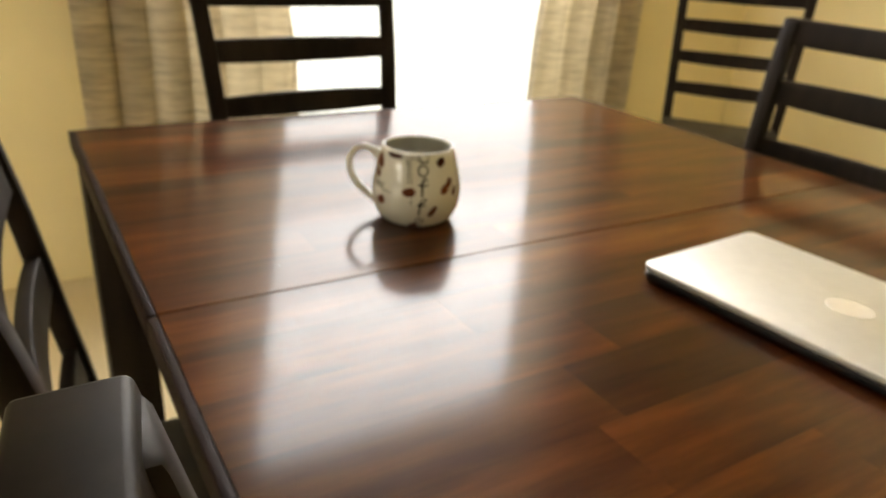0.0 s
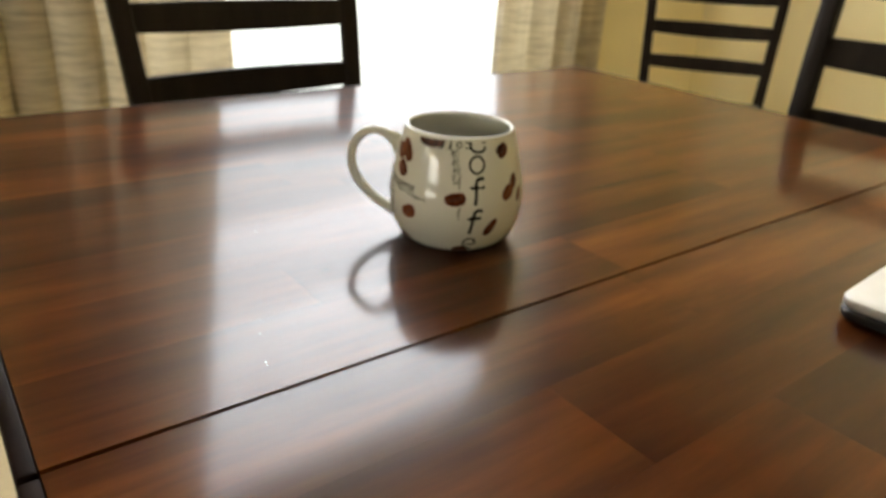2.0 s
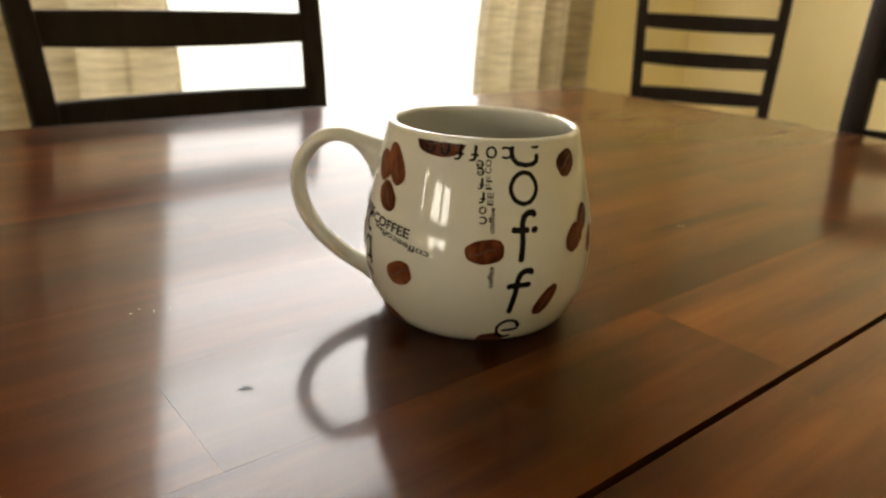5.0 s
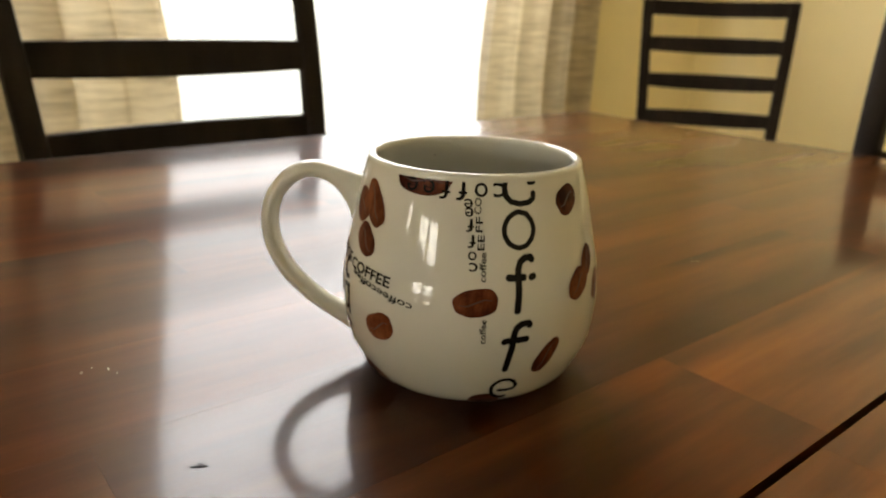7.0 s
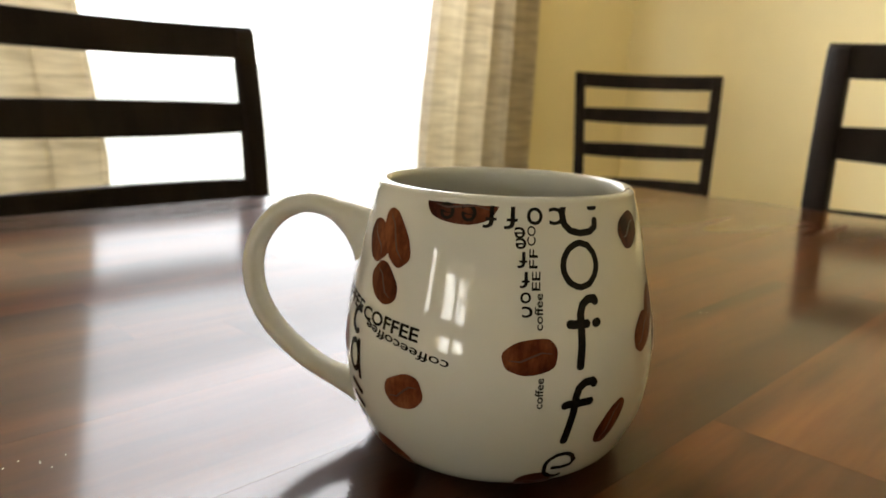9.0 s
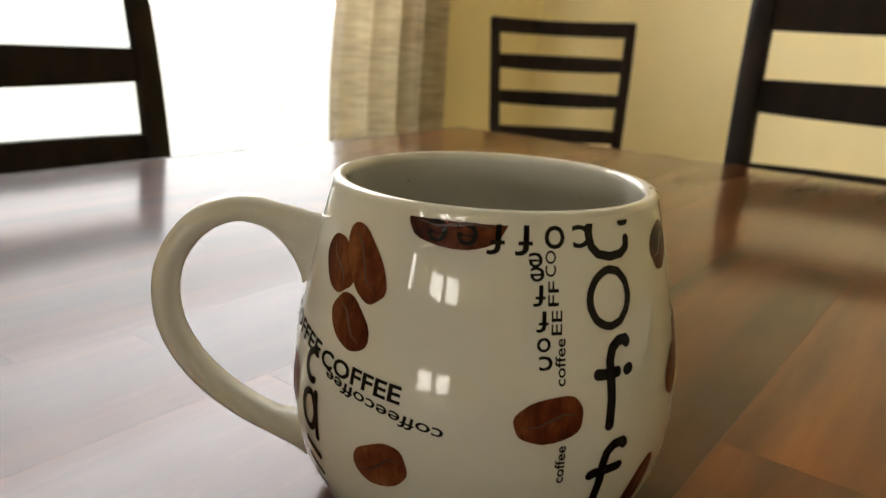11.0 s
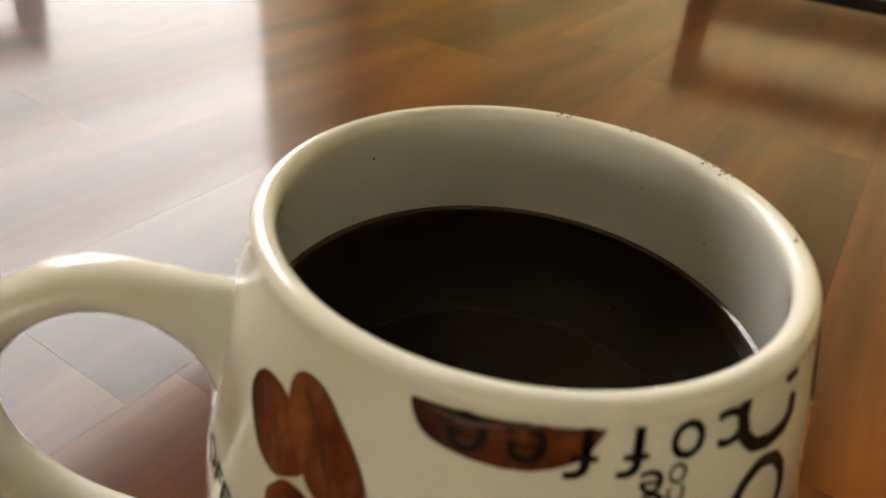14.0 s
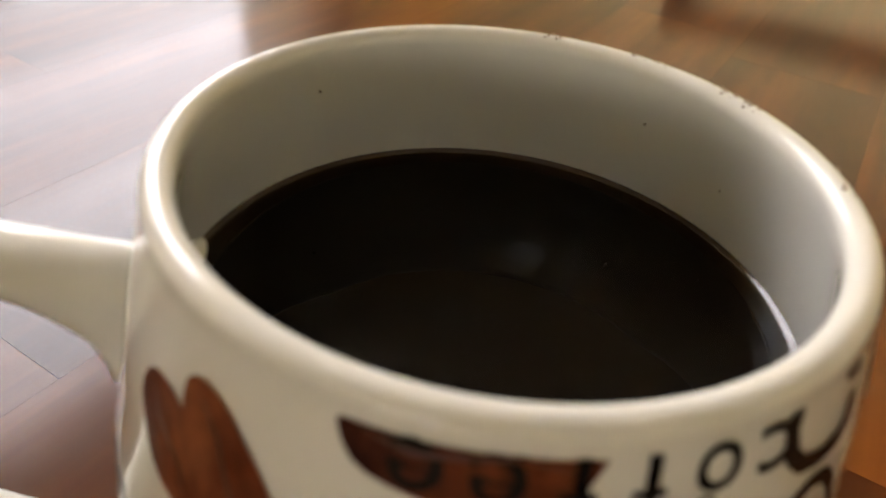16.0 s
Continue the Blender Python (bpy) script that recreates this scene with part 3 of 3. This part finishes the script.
for k, b in enumerate(((166.4, .0764, .0074, .0054, -52, None), (177.4, .0785, .0094, .0052, -55, None), (175.2, .0642, .0074, .0053, -44, None),
                       (204.3, .0905, .0112, .0048, -2, .0912), (231.4, .0491, .0087, .0050, 9, None), (190.0, .0332, .0072, .0057, 25, None),
                       (277.0, .0834, .0066, .0049, 28, None), (280.0, .0512, .0072, .0052, 42, None), (288.5, .0585, .0058, .0046, 55, None),
                       (297.0, .0465, .0064, .0040, 74, None), (262.8, .0252, .0082, .0037, 58, None), (178.5, .0070, .0085, .0048, -22, None),
                       (150.0, .0410, .0065, .0040, 85, None), (238.0, .0050, .0072, .0040, 5, None))):
    bean(*b[:5], 20 + k, b[5], 0.00022 if k in (1, 7) else 0.00014)


def strokes(name, lines, az, z, w, label):
    faces = []
    for ln in lines:
        faces += ribbon([(a * 0.001, b * 0.001) for a, b in ln], w, 4)
        for a, b in (ln[0], ln[-1]):
            faces.append([(a * .001 + w * .52 * math.cos(q), b * .001 + w * .52 * math.sin(q)) for q in (k * math.pi / 5 for k in range(10))])
    return printed(name, faces, az, z, INK, 0.00016, label)


def arc(cx, cy, rx, ry, a0, a1, n=16):
    return [(cx + rx * (1 + 0.03 * math.sin(5 * q)) * math.cos(radians(q)), cy + ry * (1 + 0.03 * math.sin(4 * q + 1)) * math.sin(radians(q)))
            for q in (a0 + (a1 - a0) * k / n for k in range(n + 1))]


big = "hand-lettered black letter of the word coffee"
strokes("letter_c", [[(-5.6, 3.6), (-6.0, 1.4), (-5.4, -1.4), (-3.6, -3.2), (-0.4, -4.0), (3.0, -3.7), (4.9, -2.4), (5.1, -0.6)], [(3.8, 3.3), (5.4, 3.3)]],
        250.2, .0880, .0020, big)
strokes("letter_o", [arc(0, 0, 5.6, 6.3, 0, 360, 24)], 249.1, .0749, .0019, big)
strokes("letter_f", [[(5.3, 9.5), (5.0, 10.2), (2.6, 10.2), (0.6, 8.8), (-0.3, 6.0), (-0.2, 3.0), (-0.1, -3.0), (-0.6, -9.0)],
                     [(-3.9, 3.4), (-2.6, 3.2), (1.8, 3.2)], [(5.0, 3.1), (5.7, 3.3)]], 248.5, .0548, .0026, big)
strokes("letter_f", [[(5.6, 8.8), (5.2, 9.6), (2.4, 9.4), (0.4, 7.8), (-0.4, 5.0), (-0.8, 0.0), (-2.6, -9.2)],
                     [(-3.8, 2.7), (-2.8, 3.0), (0.0, 3.0), (4.6, 3.2)]], 247.3, .0312, .0026, big)
strokes("letter_e", [[(-2.0, -0.8), (1.0, -1.0), (4.4, -0.4), (5.2, 1.6)], arc(0, 0, 5.2, 5.0, 20, 290, 20)], 245.9, .0116, .0015, big)


def lettering(name, text, az, z, height, ang, width, label, bold=0.0):
    """Set type: centred at (az, z), rotated by ang degrees, letters of that height, stretched to width."""
    cu = bpy.data.curves.new("type", "FONT")
    cu.body, cu.align_x, cu.align_y, cu.resolution_u, cu.offset = text, "CENTER", "CENTER", 3, bold
    tmp = new("type", cu)
    me = bpy.data.meshes.new_from_object(tmp.evaluated_get(bpy.context.evaluated_depsgraph_get()))
    bpy.data.objects.remove(tmp)
    xs, ys = [v.co.x for v in me.vertices], [v.co.y for v in me.vertices]
    sx, sy = width / (max(xs) - min(xs)), height / (max(ys) - min(ys))
    ox, oy = (max(xs) + min(xs)) / 2, (max(ys) + min(ys)) / 2
    ca, sa = math.cos(radians(ang)), math.sin(radians(ang))
    pt = lambda v: (((v.co.x - ox) * sx * ca - (v.co.y - oy) * sy * sa), ((v.co.x - ox) * sx * sa + (v.co.y - oy) * sy * ca))
    faces = [[pt(me.vertices[i]) for i in p.vertices] for p in me.polygons]
    bpy.data.meshes.remove(me)
    return printed(name, faces, az, z, INK, 0.00017, label)


small = "small black printed word coffee"
lettering("lettering", "COFFEE", 180.8, .0526, .0044, -4, .0262, small, 0.026)
lettering("lettering", "COFFEE", 151.8, .0560, .0044, -8, .0262, small, 0.026)
lettering("lettering", "coffeecoffee", 188.0, .0472, .0030, 171, .0345, small, 0.012)
for c, a in zip("coffee", (240.4, 232.0, 223.3, 215.6, 207.6, 199.0)):
    lettering("lettering", c, a, .0882 if c == "f" else .0889, .0064 if c == "f" else .0050, 180, .0038 if c == "f" else .0047, small, 0.006)
for c, a, z in zip("coffee", (229.8, 229.2, 228.8, 227.8, 227.1, 226.6), (.0620, .0660, .0710, .0766, .0812, .0842)):
    lettering("lettering", c, a, z, .0032 if c != "f" else .0046, 180, .0032 if c != "f" else .0028, small, 0.008)
for word, a, z, wide in (("CO", 230.8, .0834, .0056), ("FF", 231.6, .0770, .0054), ("EE", 232.6, .0707, .0054), ("coffee", 233.6, .0620, .0105), ("coffee", 234.4, .0382, .0095)):
    lettering("lettering", word, a, z, .0025, 90, wide, small, 0.014)
strokes("lettering", [arc(0, 0, 3.2, 3.8, 70, 290), arc(-0.6, -12.0, 3.2, 5.0, 0, 360, 18), [(2.6, -6.6), (2.9, -12.0), (3.4, -18.4)],
                      [(-2.6, -21.5), (3.6, -23.8)], [(-2.2, -26.2), (3.6, -28.8)], [(-1.6, -31.0), (3.4, -33.2)]], 163.2, .0495, .0019,
        "black handwritten lettering running down the side")

# coffee inside
cz = 0.0672
rin = radius(cz) - 0.0041 - 0.0010 * (1 - cz / 0.093)
cof = lathe(bmesh.new(), [(0.0, cz), (rin * 0.5, cz), (rin - 0.0015, cz), (rin - 0.0004, cz + 0.0005), (rin + 0.0004, cz + 0.0012), (rin + 0.0004, cz - 0.004), (0.0, cz - 0.004)], 96)
coffee = tagged(empty("coffee", pose(0, 0, TOP)), "black coffee filling the porcelain mug three quarters", "coffee")
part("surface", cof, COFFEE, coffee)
ring = lathe(bmesh.new(), [(rin - 0.0011, cz + 0.0004), (rin - 0.0002, cz + 0.0010), (rin + 0.0006, cz + 0.0021), (rin + 0.0008, cz + 0.0005)], 96)
part("edge_film", ring, FILM, coffee, "thin brown film where coffee meets porcelain")

# dried drips on the rim
rnd = random.Random(5)
for k in range(44):
    a = radians(rnd.choice((rnd.gauss(20, 2.5), rnd.gauss(355, 3.5), rnd.gauss(355, 3), rnd.gauss(335, 3.5), rnd.gauss(330, 2), rnd.gauss(300, 3))))
    q = rnd.uniform(0.30, 0.68) * math.pi
    s = rnd.uniform(0.00012, 0.00045)
    bm = bmesh.new()
    bmesh.ops.create_icosphere(bm, subdivisions=1, radius=s)
    r = rc + (rt + 0.00002) * math.cos(q)
    for v in bm.verts:
        v.co = Vector((v.co.x * rnd.uniform(0.8, 1.6), v.co.y, v.co.z * 0.5)) + Vector((r * math.cos(a), r * math.sin(a), 0.0921 + rt * math.sin(q)))
    part("stain_speck", bm, STAIN, mug)

for a, z, s in ((352, .083, .00025), (75, .085, .0003), (330, .078, .0002)):
    bm = bmesh.new()
    bmesh.ops.create_icosphere(bm, subdivisions=1, radius=s)
    r = radius(z) - 0.0042 - 0.0010 * (1 - z / 0.093)
    bmesh.ops.translate(bm, verts=bm.verts, vec=(r * math.cos(radians(a)), r * math.sin(radians(a)), z))
    part("stain_speck", bm, STAIN, mug)

# ---------------------------------------------------------------- laptop
LW, LD, LH = 0.325, 0.199, 0.0185


def slab(w, d, z0, z1, rad, edge, taper=0.0):
    bm = bmesh.new()
    rings = []
    levels = [(z0, edge), (z0 + (z1 - z0) * 0.35, 0.0), (z1 - edge * 0.6, 0.0), (z1, edge)]
    for z, ins in levels:
        ring = []
        for cx, cy, a0 in ((1, 1, 0), (-1, 1, 90), (-1, -1, 180), (1, -1, 270)):
            for k in range(7):
                a = radians(a0 + 15 * k)
                ring.append(bm.verts.new((cx * (w / 2 - rad) + (rad - ins) * math.cos(a), cy * (d / 2 - rad) + (rad - ins) * math.sin(a), z)))
        rings.append(ring)
    n = len(rings[0])
    for a, b in zip(rings, rings[1:]):
        for k in range(n):
            bm.faces.new((a[k], a[(k + 1) % n], b[(k + 1) % n], b[k]))
    bm.faces.new(rings[0]), bm.faces.new(rings[-1])
    return bm


lang = -86.0
corner = Vector((0.138, -0.256, TOP))
ldir, ddir = Vector((math.cos(radians(lang)), math.sin(radians(lang)), 0)), Vector((-math.sin(radians(lang)), math.cos(radians(lang)), 0))
lc = corner + ldir * LW / 2 + ddir * LD / 2
laptop = tagged(empty("laptop", pose(lc.x, lc.y, TOP, 0, 0, lang)), "closed silver aluminium laptop lying on the wooden table", "laptop")
# the shade below the lid is put into the base's colour
part("base", slab(LW, LD, 0.0022, 0.0100, 0.012, 0.002), BLACK, laptop, "laptop base, shade below the lid put into its dark colour")
part("lid", slab(LW, LD, 0.0106, LH, 0.012, 0.0018), SILVER, laptop, "silver aluminium lid")
part("gasket", slab(LW - 0.004, LD - 0.004, 0.0099, 0.0107, 0.011, 0.0002), BLACK, laptop)
bm = bmesh.new()
lathe(bm, [(0.0, LH + 0.0003), (0.0200, LH + 0.0003), (0.0205, LH - 0.0002)], 40)
for v in bm.verts:
    v.co.x = v.co.x * 1.12 + 0.012
part("emblem", bm, LOGO, laptop, "pale polished oval inlay")
for x in (-1, 1):
    for y in (-1, 1):
        bm = bmesh.new()
        bmesh.ops.create_cone(bm, cap_ends=True, segments=16, radius1=0.006, radius2=0.007, depth=0.0022)
        bmesh.ops.translate(bm, verts=bm.verts, vec=(x * 0.125, y * 0.075, 0.0011))
        part("rubber_foot", bm, BLACK, laptop)

# ---------------------------------------------------------------- crumbs on the tabletop
rnd = random.Random(11)
bm = bmesh.new()
spots = [(-0.132, 0.079), (-0.137, 0.085), (-0.130, 0.074), (-0.197, -0.053), (-0.203, -0.073), (-0.213, -0.100), (0.464, 0.149), (0.417, 0.171), (0.05, 0.13), (0.21, 0.02)]
for sx, sy in spots:
    for k in range(2):
        s, ox, oy = rnd.uniform(0.00015, 0.00030), rnd.uniform(-.006, .006), rnd.uniform(-.006, .006)
        r = bmesh.ops.create_icosphere(bm, subdivisions=1, radius=s)
        for v in r["verts"]:
            v.co = Vector((v.co.x * 1.4 + sx + ox * k, v.co.y + sy + oy * k, v.co.z * 0.6 + TOP + s * 0.5))
tagged(part("crumbs", bm, DUST), "tiny pale crumbs scattered on the tabletop", "crumbs", kind="stuff")

# a dark nick in the lacquer beside the mug
rnd = random.Random(7)
bm = bmesh.new()
for ox, oy, hl, hw in ((0.0, 0.0, 0.0034, 0.0009), (0.0016, 0.0005, 0.0022, 0.0005), (0.0004, 0.0016, 0.0015, 0.0004)):
    ring = []
    for k in range(18):
        a = 2 * math.pi * k / 18
        q = rnd.uniform(0.75, 1.15)
        u, v = ox + hl * q * math.cos(a), oy + hw * q * math.sin(a)
        ca, sa = math.cos(radians(-34)), math.sin(radians(-34))
        ring.append(bm.verts.new((-0.1265 + u * ca - v * sa, -0.009 + u * sa + v * ca, TOP + 0.00006)))
    hub = bm.verts.new((-0.1265 + ox * ca - oy * sa, -0.009 + ox * sa + oy * ca, TOP + 0.00022))
    for k in range(18):
        bm.faces.new((ring[k], ring[(k + 1) % 18], hub))
part("nick", bm, EDGE, table, "small dark chipped nick in the lacquer")

# ---------------------------------------------------------------- planks of the tabletop
rnd = random.Random(2)


def plank_row(y0, y1):
    x = TX0 + 0.010
    end = TX1 - 0.010
    first = True
    while x < end - 0.001:
        l = rnd.uniform(0.16, 0.42) if first else rnd.uniform(0.30, 0.52)
        first = False
        x2 = x + l
        if end - x2 < 0.14:
            x2 = end
        me = mesh_of("plank", boxed((x, y0, TOP - 0.0124), (x2 - 0.00008, y1 - 0.00008, TOP)), WOOD, False)
        ob = new("plank", me)
        ob.parent = table
        x = x2


for a, b, n in ((SEAM + GAP, TY1 - 0.010, 9), (TY0 + 0.010, SEAM - GAP, 14)):
    for i in range(n):
        plank_row(a + (b - a) * i / n, a + (b - a) * (i + 1) / n)
